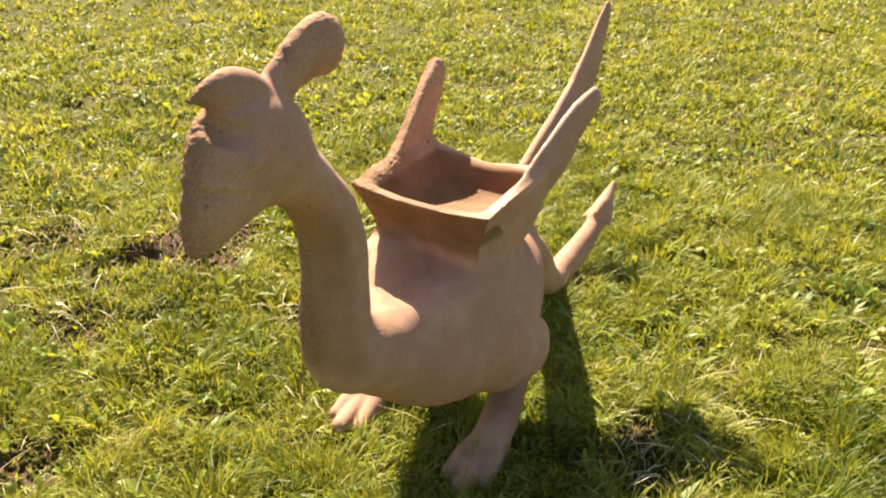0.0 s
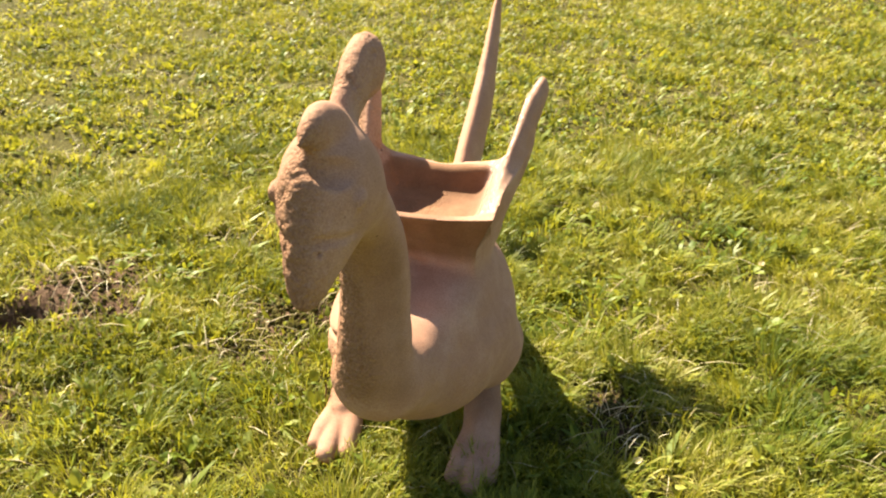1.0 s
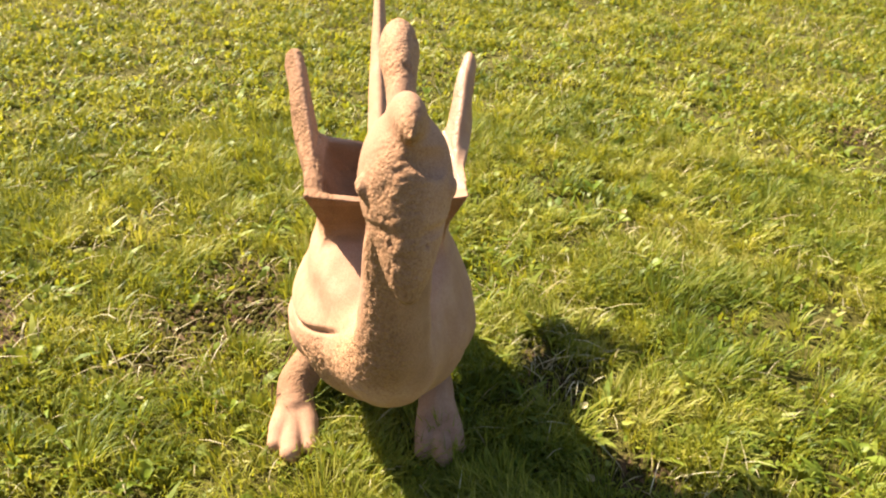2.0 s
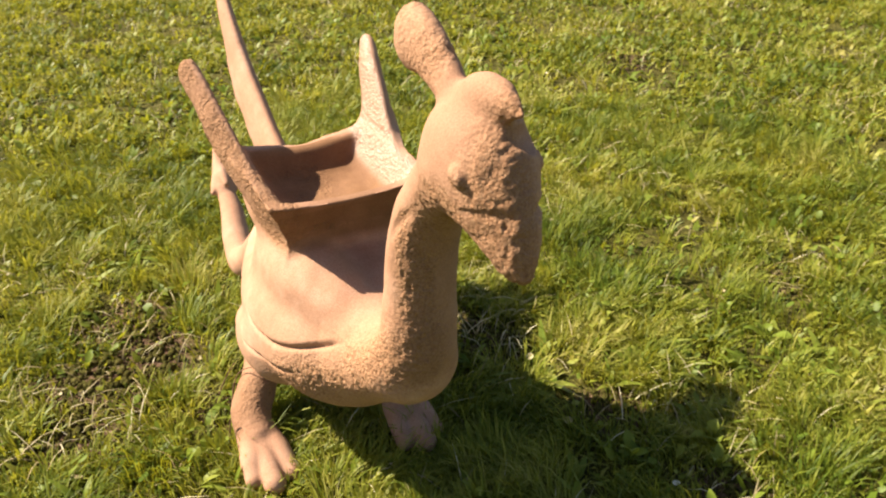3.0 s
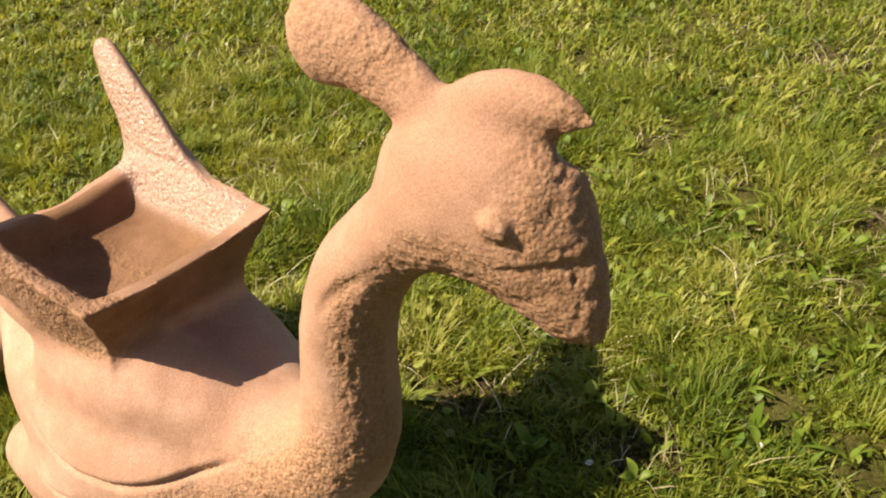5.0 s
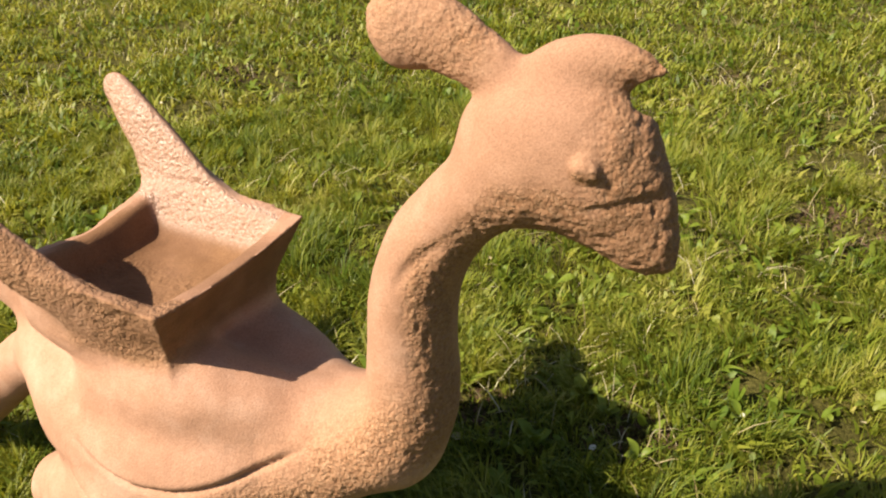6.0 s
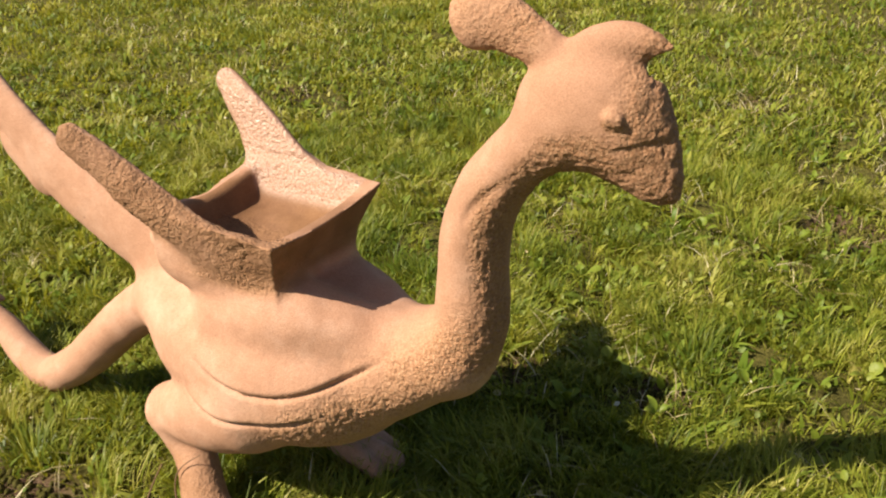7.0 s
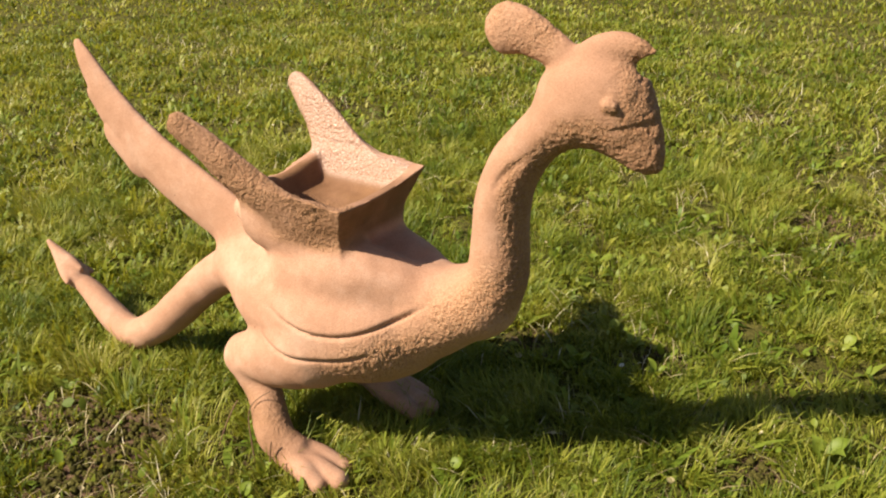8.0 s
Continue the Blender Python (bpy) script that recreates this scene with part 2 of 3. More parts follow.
# ---------------------------------------------------------------- the statue
class Clay:
    """A solid on a grid of signed distances: shapes are blended in and cut out, then skinned."""

    def __init__(self, lo, hi, step):
        self.lo, self.step = np.array(lo, np.float32), step
        self.n = np.ceil((np.array(hi) - lo) / step).astype(int) + 1
        self.f = np.full(self.n, 0.1, np.float32)

    def window(self, lo, hi):
        a = np.clip(np.floor((np.array(lo) - self.lo) / self.step).astype(int), 0, self.n)
        b = np.clip(np.ceil((np.array(hi) - self.lo) / self.step).astype(int) + 1, 0, self.n)
        return tuple(slice(i, j) for i, j in zip(a, b))

    def axes(self, w):
        return [(self.lo[i] + self.step * np.arange(w[i].start, w[i].stop, dtype=np.float32)).reshape([-1 if j == i else 1 for j in range(3)]) for i in range(3)]

    def add(self, w, d, k):
        f = self.f[w]
        h = np.clip(0.5 + 0.5 * (f - d) / k, 0, 1)
        self.f[w] = f + (d - f) * h - k * h * (1 - h)

    def cut(self, w, d, k):
        f = self.f[w]
        h = np.clip(0.5 + 0.5 * (f + d) / k, 0, 1)
        self.f[w] = f + (-d - f) * (1 - h) + k * h * (1 - h)

    def tube(self, points, k, flat=1.0, carve=False, fine=6):
        """A limb along a smooth line of (x, y, z, radius); flat below 1 makes it thin across y."""
        p = np.array(points, float)
        if len(p) > 2:
            q = np.vstack([2 * p[0] - p[1], p, 2 * p[-1] - p[-2]])
            line = []
            for a, b, c, d in zip(q, q[1:], q[2:], q[3:]):
                for t in np.arange(fine) / fine:
                    line.append(0.5 * (2 * b + (c - a) * t + (2 * a - 5 * b + 4 * c - d) * t * t + (3 * b - a - 3 * c + d) * t**3))
            p = np.vstack([*line, p[-1:]])
        pad = k + 0.03
        w = self.window((p[:, :3] - p[:, 3:]).min(0) - pad, (p[:, :3] + p[:, 3:]).max(0) + pad)
        x, y, z = self.axes(w)
        dist = np.full([len(x.ravel()), len(y.ravel()), len(z.ravel())], 0.1, np.float32)
        for a, b in zip(p, p[1:]):
            r = max(a[3], b[3]) + pad
            s = self.window(np.minimum(a, b)[:3] - r, np.maximum(a, b)[:3] + r)
            s = tuple(slice(max(i.start, j.start) - j.start, min(i.stop, j.stop) - j.start) for i, j in zip(s, w))
            dx, dy, dz = x[s[0]] - a[0], (y[:, s[1]] - a[1]) / flat, z[:, :, s[2]] - a[2]
            e = (b - a)[:3] / (1, flat, 1)
            t = np.clip((dx * e[0] + dy * e[1] + dz * e[2]) / max(e @ e, 1e-9), 0, 1)
            d = np.sqrt((dx - t * e[0]) ** 2 + (dy - t * e[1]) ** 2 + (dz - t * e[2]) ** 2) - (a[3] + (b[3] - a[3]) * t)
            dist[s] = np.minimum(dist[s], d)
        (self.cut if carve else self.add)(w, dist, k)

    def skin(self):
        """Vertices and quads on the zero surface."""
        f = self.f
        inside = f < 0
        count = np.zeros(self.n - 1, np.int8)
        for dx in (0, 1):
            for dy in (0, 1):
                for dz in (0, 1):
                    count += inside[dx:dx + self.n[0] - 1, dy:dy + self.n[1] - 1, dz:dz + self.n[2] - 1]
        cells = np.argwhere((count > 0) & (count < 8))
        index = np.full(self.n - 1, -1, np.int32)
        index[tuple(cells.T)] = np.arange(len(cells))
        corner = np.array([[i, j, k] for i in (0, 1) for j in (0, 1) for k in (0, 1)])
        value = np.stack([f[tuple((cells + c).T)] for c in corner], -1)
        total, hits = np.zeros((len(cells), 3)), np.zeros((len(cells), 1))
        for a in range(8):
            for b in range(a + 1, 8):
                if np.abs(corner[a] - corner[b]).sum() == 1:
                    va, vb = value[:, a], value[:, b]
                    cross = (va < 0) != (vb < 0)
                    t = np.where(cross, va / np.where(cross, va - vb, 1), 0)
                    total += np.where(cross[:, None], corner[a] + t[:, None] * (corner[b] - corner[a]), 0)
                    hits += cross[:, None]
        verts = self.lo + self.step * (cells + total / hits)
        quads = []
        for ax in range(3):
            e = np.eye(3, dtype=int)
            u, v = e[(ax + 1) % 3], e[(ax + 2) % 3]
            first = inside[tuple(slice(0, -1) if i == ax else slice(1, -1) for i in range(3))]
            last = inside[tuple(slice(1, None) if i == ax else slice(1, -1) for i in range(3))]
            for which, flip in ((first & ~last, False), (~first & last, True)):
                at = np.argwhere(which) + 1 - e[ax]
                ring = [index[tuple((at - o).T)] for o in (u + v, v, 0 * u, u)]
                quads.append(np.stack(ring[::-1] if flip else ring, -1))
        return verts, np.vstack(quads)


def sculpt_dragon():
    """x points the way it faces, y to its own left; the feet stand in the grass."""
    clay = Clay((-1.37, -0.34, -0.07), (0.77, 0.34, 1.15), 0.0032)
    # belly and breast
    clay.tube([(-0.40, 0, 0.390, 0.062), (-0.33, 0, 0.378, 0.098), (-0.20, 0, 0.354, 0.155), (-0.06, 0, 0.345, 0.183),
               (0.06, 0, 0.354, 0.166), (0.15, 0, 0.374, 0.124), (0.25, 0, 0.418, 0.096), (0.33, 0, 0.462, 0.080)], 0.04, flat=1.12)
    # neck
    clay.tube([(0.337, 0, 0.457, 0.078), (0.372, 0.003, 0.53, 0.068), (0.378, 0.006, 0.62, 0.0620), (0.382, 0.009, 0.70, 0.0590),
               (0.405, 0.011, 0.778, 0.0555), (0.456, 0.011, 0.850, 0.0520), (0.534, 0.008, 0.920, 0.060)], 0.022, flat=1.0)
    # head and drooping beak
    clay.tube([(0.520, 0.008, 0.944, 0.064), (0.556, 0.008, 0.943, 0.086), (0.592, 0.008, 0.942, 0.091), (0.636, 0.008, 0.903, 0.066),
               (0.665, 0.007, 0.870, 0.046), (0.684, 0.006, 0.848, 0.029)], 0.03, flat=0.68)
    # peaked brow
    clay.tube([(0.540, 0.008, 0.984, 0.045), (0.578, 0.008, 1.018, 0.043), (0.612, 0.009, 1.038, 0.034), (0.644, 0.009, 1.045, 0.020), (0.667, 0.008, 1.045, 0.009), (0.679, 0.008, 1.043, 0.003)], 0.010, flat=0.66)
    clay.tube([(0.640, -0.052, 1.016, 0.011), (0.660, -0.022, 1.018, 0.012), (0.664, 0.008, 1.014, 0.014), (0.655, 0.034, 1.004, 0.021), (0.640, 0.058, 0.999, 0.023), (0.615, 0.076, 0.998, 0.017)], 0.005, carve=True)
    # crest, a thick paddle behind the head
    clay.tube([(0.548, 0.004, 0.980, 0.034), (0.49, 0.005, 1.026, 0.034), (0.43, 0.005, 1.054, 0.042), (0.394, 0.005, 1.058, 0.049)], 0.014, flat=0.60)
    # tail: down to the ground, up again to an arrow point
    clay.tube([(-0.36, 0, 0.37, 0.085), (-0.46, 0, 0.335, 0.062), (-0.58, -0.01, 0.245, 0.057), (-0.72, -0.03, 0.115, 0.053), (-0.83, -0.045, 0.038, 0.049),
               (-0.90, -0.045, 0.022, 0.046), (-0.99, -0.035, 0.045, 0.043), (-1.08, -0.02, 0.085, 0.036), (-1.17, -0.015, 0.125, 0.027)], 0.03)
    clay.tube([(-1.17, -0.015, 0.127, 0.036), (-1.22, -0.012, 0.166, 0.028), (-1.288, -0.01, 0.22, 0.008)], 0.012)
    for hand in (-0.8, 0.8):
        clay.tube([(-1.225, -0.012 + 0.004 * hand, 0.165, 0.022), (-1.19, -0.013 + 0.03 * hand, 0.142, 0.018), (-1.157, -0.013 + 0.056 * hand, 0.128, 0.008)], 0.010)
    clay.tube([(-1.245, -0.011, 0.186, 0.016), (-1.195, -0.012, 0.172, 0.020), (-1.142, -0.013, 0.160, 0.009)], 0.010)
    # tall upright wing on the rump, thin, with a scalloped rear edge
    clay.tube([(-0.36, 0, 0.43, 0.10), (-0.45, 0, 0.488, 0.084), (-0.56, 0.0, 0.54, 0.083), (-0.68, 0.002, 0.60, 0.080), (-0.78, 0.004, 0.675, 0.068),
               (-0.862, 0.006, 0.763, 0.053), (-0.914, 0.008, 0.838, 0.037), (-0.940, 0.009, 0.886, 0.020)], 0.04, flat=0.37)
    clay.tube([(-0.76, 0.003, 0.61, 0.074), (-0.838, 0.005, 0.655, 0.055)], 0.008, flat=0.34)
    clay.tube([(-0.855, 0.006, 0.715, 0.050), (-0.902, 0.007, 0.755, 0.037)], 0.006, flat=0.36)
    # planter box on the back, flared towards its rim
    w = clay.window((-0.40, -0.27, 0.44), (0.18, 0.27, 0.88))
    x, y, z = clay.axes(w)
    s = (z - 0.55) / 0.13
    # the rim sags along the back wall
    edge = 0.664 + 0.022 * np.clip(-x / 0.2, -0.3, 0) - 0.013 * np.clip(-x / 0.2, 0, 1) + (0.62 + 0.5 * np.clip(-x / 0.2, 0, 1)) * y * y

    def larger(a, b, k):
        return 0.5 * (a + b + np.sqrt((a - b) ** 2 + k * k))

    def flared(inset, floor, lift, k=0.0):
        side = np.abs(y) - (0.108 + 0.053 * s - inset)
        front, back = x - (0.028 + 0.055 * s - inset), (-0.196 - 0.042 * s + inset) - x
        rim = z - (edge + lift)
        return np.maximum(larger(larger(side, larger(front, back, k), k) * 0.92, floor - z, 1.6 * k), rim)

    clay.add(w, flared(0.0, 0.47, 0.0) - 0.004, 0.014)
    # side wings grown out of the box's side walls, swept back
    clay.tube([(-0.02, 0.110, 0.600, 0.030), (-0.105, 0.138, 0.645, 0.056), (-0.195, 0.166, 0.706, 0.059),
               (-0.268, 0.184, 0.767, 0.047), (-0.330, 0.203, 0.811, 0.033)], 0.05, flat=0.48)
    clay.tube([(-0.02, -0.110, 0.600, 0.030), (-0.102, -0.138, 0.650, 0.047), (-0.190, -0.164, 0.712, 0.046),
               (-0.266, -0.182, 0.770, 0.039), (-0.330, -0.198, 0.814, 0.031)], 0.035, flat=0.74)
    for hand in (-1, 1):
        clay.tube([(0.0, 0.086 * hand, 0.524, 0.034), (-0.12, 0.092 * hand, 0.550, 0.050), (-0.21, 0.086 * hand, 0.570, 0.048), (-0.29, 0.06 * hand, 0.572, 0.036)], 0.07)
        low = 0.026 * (hand > 0)
        clay.tube([(-0.10, 0.086 * hand, 0.470 - low, 0.074), (0.02, 0.084 * hand, 0.490 - low, 0.076 - low / 4), (0.12, 0.064 * hand, 0.480 - low, 0.064), (0.20, 0.03 * hand, 0.460 - low, 0.055)], 0.03, fine=24)
    clay.cut(w, flared(0.022, 0.598, 0.02, 0.016), 0.014)
    # the wings' inner faces run straight on from the box's walls
    face = -larger(-0.087 - 0.053 * s, -0.150 - 0.23 * (z - 0.706), 0.006)
    clay.cut(w, np.maximum(np.abs(y) - face, edge + 0.016 - z) + 0 * x, 0.012)
    # legs: thigh, shank, foot and three toes a side
    for hand, ahead, out in ((-1, 0.0, 0.0), (1, 0.026, -0.08)):
        clay.tube([(-0.07, 0.115 * hand, 0.275, 0.105), (-0.17, 0.125 * hand, 0.230, 0.090), (-0.29, (0.132 + out / 4) * hand, 0.185, 0.057)], 0.025)
        clay.tube([(-0.293, (0.132 + out / 4) * hand, 0.187, 0.054), (-0.222 + ahead / 2, (0.155 + out / 2) * hand, 0.105, 0.045),
                   (-0.140 + ahead, (0.213 + out) * hand, 0.045, 0.047), (-0.075 + ahead, (0.217 + out) * hand, 0.018, 0.043)], 0.014)
        for spread, reach, r in ((0.040, 0.030, 0.022), (0.002, 0.062, 0.026), (-0.042, 0.042, 0.022)):
            clay.tube([(-0.085 + ahead, (0.217 + out + spread * 0.3) * hand, 0.012, 0.036), (-0.02 + ahead, (0.217 + out + spread * 0.75) * hand, 0.006, 0.029),
                       (reach + ahead, (0.217 + out + spread) * hand, -0.008, r)], 0.009)
    # mouth line, nostrils, eyes, throat fold
    for hand in (-1, 1):
        mid = 0.007
        clay.tube([(0.600, mid + 0.062 * hand, 0.900, 0.002), (0.636, mid + 0.055 * hand, 0.908, 0.0045), (0.671, mid + 0.042 * hand, 0.917, 0.0075),
                   (0.698, mid + 0.022 * hand, 0.922, 0.009)], 0.006, carve=True)
        clay.tube([(0.703, mid + 0.026 * hand, 0.906, 0.0025), (0.690, mid + 0.022 * hand, 0.906, 0.003)], 0.003, carve=True)
        clay.tube([(0.622, mid + 0.051 * hand, 0.955, 0.0150), (0.628, mid + 0.052 * hand, 0.953, 0.0135)], 0.005)
        clay.tube([(0.637, mid + 0.066 * hand, 0.962, 0.0025), (0.633, mid + 0.067 * hand, 0.953, 0.0029), (0.625, mid + 0.067 * hand, 0.947, 0.0025)], 0.003, carve=True)
    clay.tube([(0.388, -0.051, 0.748, 0.004), (0.412, -0.047, 0.782, 0.0075), (0.444, -0.044, 0.812, 0.0075), (0.486, -0.045, 0.842, 0.005)], 0.007, carve=True)
    verts, quads = clay.skin()
    a, b = verts[quads[:, 2]] - verts[quads[:, 0]], verts[quads[:, 3]] - verts[quads[:, 1]]
    normal = np.zeros_like(verts)
    for c in range(4):
        for ax in range(3):
            normal[:, ax] += np.bincount(quads[:, c], np.cross(a, b)[:, ax], len(verts))
    normal /= np.linalg.norm(normal, axis=1, keepdims=True) + 1e-12
    x, y, z = verts.T

    def bell(v, at, width):
        return np.exp(-(((v - at) / width) ** 2))

    def step(v, a, b):
        t = np.clip((v - a) / (b - a), 0, 1)
        return t * t * (3 - 2 * t)

    # where the surface is gritty: face, the underside's edge, the wings, the crest
    patch = 0.5 + 0.9 * value_noise(verts, 14, 3)
    face = step(x, 0.585, 0.675) * step(z, 0.80, 0.83)
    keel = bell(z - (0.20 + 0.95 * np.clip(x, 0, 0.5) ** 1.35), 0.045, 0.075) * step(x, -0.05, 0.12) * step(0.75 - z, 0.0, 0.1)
    ridge = step(x, 0.385, 0.43) * step(z, 0.40, 0.5) * step(0.85 - z, 0, 0.1) * step(-y, -0.03, 0.02)
    wings = step(z, 0.60, 0.66) * step(np.abs(y), 0.10, 0.13) * (x < 0.05)
    sides = step(np.abs(y), 0.09, 0.11) * step(z, 0.545, 0.575) * step(0.70 - z, 0, 0.02) * step(0.10 - x, 0, 0.02) * step(x, -0.20, -0.08)
    crest = step(0.53 - x, 0.0, 0.05) * step(z, 1.0, 1.03) * (x > 0)
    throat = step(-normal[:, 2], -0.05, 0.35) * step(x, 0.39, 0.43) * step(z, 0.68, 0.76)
    floor = (np.abs(y) < 0.12) * (x > -0.21) * (x < 0.06) * step(z, 0.58, 0.59) * step(0.625 - z, 0, 0.01)
    shanks = step(0.17 - z, 0, 0.06) * step(-0.02 - x, 0, 0.1) * (x > -0.4) * 0.6
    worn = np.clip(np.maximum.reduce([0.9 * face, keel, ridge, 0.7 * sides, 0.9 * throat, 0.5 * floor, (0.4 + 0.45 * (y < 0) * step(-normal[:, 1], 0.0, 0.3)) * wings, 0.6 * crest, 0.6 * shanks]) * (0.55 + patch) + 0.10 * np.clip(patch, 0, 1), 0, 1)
    worn *= 1 - 0.8 * step(y, 0.0, 0.05)
    # pits and lumps, and the two folds under the right side
    move = 0.0018 * value_noise(verts, 22, 2) + worn * (0.0014 * value_noise(verts, 65, 2) + 0.0018 * (0.4 - np.abs(value_noise(verts + 3, 125, 1)) * 1.6) + 0.0008 * value_noise(verts + 3, 210, 1))
    move += 0.0022 * face * value_noise(verts + 7, 46, 2)
    move -= 0.005 * step(value_noise(verts + 9, 70, 1), 0.5, 0.8) * np.maximum(crest, 0.6 * wings * (y < 0)) * step(patch, 0.3, 0.7)
    for base, bend, mid, a, b in ((0.373, 1.6, 0.005, -0.17, 0.26), (0.300, 1.4, -0.04, -0.20, 0.16)):
        dz = z - (base + bend * (x - mid) ** 2)
        on = (y < -0.05) * step(x, a, a + 0.14) * step(b - x, 0.0, 0.07) * step(np.abs(normal[:, 1]), 0.2, 0.5)
        move += on * (-0.0085 * bell(dz, 0, 0.0065) + 0.006 * (dz > 0) * np.exp(-np.abs(dz) / 0.035))
    verts = verts + normal * move[:, None]
    me = mesh_from("dragon_statue", verts, quads, clay_mat, True)
    glaze = step(z, 0.605, 0.64) * step(y, 0.095, 0.12) * (x < 0.05) * step(-normal[:, 1], 0.05, 0.3)
    # ochre clay: the box inside and out, with shade painted within; browner neck front
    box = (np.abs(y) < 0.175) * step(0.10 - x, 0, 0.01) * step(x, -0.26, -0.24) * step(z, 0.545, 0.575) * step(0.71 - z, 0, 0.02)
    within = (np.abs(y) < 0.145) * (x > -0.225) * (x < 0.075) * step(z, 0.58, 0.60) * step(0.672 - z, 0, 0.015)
    neck_front = 0.45 * step(normal[:, 0], 0.1, 0.6) * step(x, 0.36, 0.40) * step(z, 0.42, 0.5) * step(0.86 - z, 0, 0.06)
    # the shanks' share is painted shade, as if the thighs kept the sun off
    ochre_shade = np.clip(np.maximum.reduce([0.9 * box * step(normal[:, 0], 0.2, 0.6), 1.0 * within, 0.5 * sides * (y < 0), 0.5 * wings * step(-normal[:, 1], 0.0, 0.3) * (y < 0), 0.95 * shanks,
                                         0.45 * face * step(0.05 - y, 0, 0.05), 0.27 * step(0.04 - y, 0, 0.06) * step(x, 0.26, 0.42) * step(z, 0.45, 0.7), neck_front]) * (0.75 + 0.4 * patch), 0, 1)
    for name, values in (("worn", worn), ("glaze", glaze), ("ochre_shade", ochre_shade)):
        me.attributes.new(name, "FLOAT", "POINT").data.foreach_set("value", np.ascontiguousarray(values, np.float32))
    ob = new("dragon_statue", me)
    ob.matrix_world = pose(0.020, 1.711, 0.0, 0, 0, -119.33) @ Matrix.Diagonal((1.0085, 1.01, 1.012, 1))
    return tagged(ob, "weathered pinkish terracotta dragon with an empty planter box, on grass", "statue")


sculpt_dragon()


# ---------------------------------------------------------------- lawn
def scatter(count, centre, reach, power):
    """Places round a centre, thinning out with distance."""
    r = reach * rng.random(count) ** power
    a = rng.random(count) * 2 * math.pi
    return centre[0] + r * np.cos(a), centre[1] + r * np.sin(a)


def blades(name, x, y, long, wide, mat, lay=0.6, joints=2, heading=None, belly=0.0):
    """Tapering blades that rise and arch over, in one mesh; belly widens their middle."""
    n = len(x)
    z = rise(x, y) - 0.004
    a = rng.random(n) * 2 * math.pi + 3 * value_noise(np.stack([x, y, 0 * x], -1), 4, 1) if heading is None else heading
    lean = lay * (0.25 + rng.random(n))
    droop = 0.15 + 0.6 * np.clip(lean, 0, 1) * rng.random(n)
    face = a + math.pi / 2 + rng.normal(0, 0.45, n)
    side = np.stack([np.cos(face) * wide / 2, np.sin(face) * wide / 2, 0 * x], -1)
    rows = []
    for i in range(joints + 1):
        t = i / joints
        out, up = long * lean * 0.75 * t**1.7, long * (0.8 * t - droop * 0.8 * t**2.6)
        spine = np.stack([x + np.cos(a) * out, y + np.sin(a) * out, z + np.maximum(up, 0.002 * t)], -1)
        if i < joints:
            half = (1 - belly) * (1 - 0.35 * t) + belly * (0.15 + math.sin(math.pi * t**0.8))
            rows += [spine - side * half, spine + side * half]
        else:
            rows.append(spine)
    per = len(rows)
    verts = np.stack(rows, 1).reshape(-1, 3)
    first = per * np.arange(n)[:, None]
    tris = []
    for i in range(joints - 1):
        tris += [first + [2 * i, 2 * i + 1, 2 * i + 3], first + [2 * i, 2 * i + 3, 2 * i + 2]]
    tris.append(first + [per - 3, per - 2, per - 1])
    return new(name, mesh_from(name, verts, np.concatenate(tris, 1).reshape(-1, 3), mat))


def lawn(name, label, count, centre, reach, power, width, height, joints, uneven=1.0):
    x, y = scatter(count, centre, reach, power)
    p = np.stack([x, y, 0 * x], -1)
    clump, fine, bald = value_noise(p, 3.6, 2), value_noise(p + 40, 9, 2), bareness(x, y)
    heap = np.exp(-((x + 0.9) ** 2 + (y - 2.66) ** 2) / 0.35**2)
    keep = rng.random(count) < np.clip(0.66 + (1 - uneven) * 0.4 + uneven * (1.1 * clump + 2.0 * fine), 0.06, 1) * (1 - (0.7 + 0.28 * heap) * bald)
    tall = (0.048 + uneven * (0.055 * clump + 0.085 * fine) + 0.026 * rng.random(count)) * height * (1 - 0.45 * bald)
    wide = (0.0024 + 0.0030 * rng.random(count) ** 2) * width
    blades(name, x[keep], y[keep], np.clip(tall, 0.014, 0.12)[keep], wide[keep], grass_mat, 0.72 + 0.5 * (1 - uneven), joints)
    tagged(bpy.data.objects[name], label, "grass", kind="stuff")


lawn("grass", "uneven sunlit green lawn grass bent over round the statue", 190000, (0.25, 1.55), 2.2, 0.60, 0.95, 0.9, 3)
lawn("farther_grass", "sunlit green lawn grass farther from the statue", 185000, (1.0, 2.4), 4.6, 0.58, 2.0, 1.05, 2, 0.72)
lawn("distant_grass", "sunlit yellow-green lawn grass towards the distance", 210000, (1.6, 3.2), 10.5, 0.60, 4.4, 1.15, 2, 0.38)


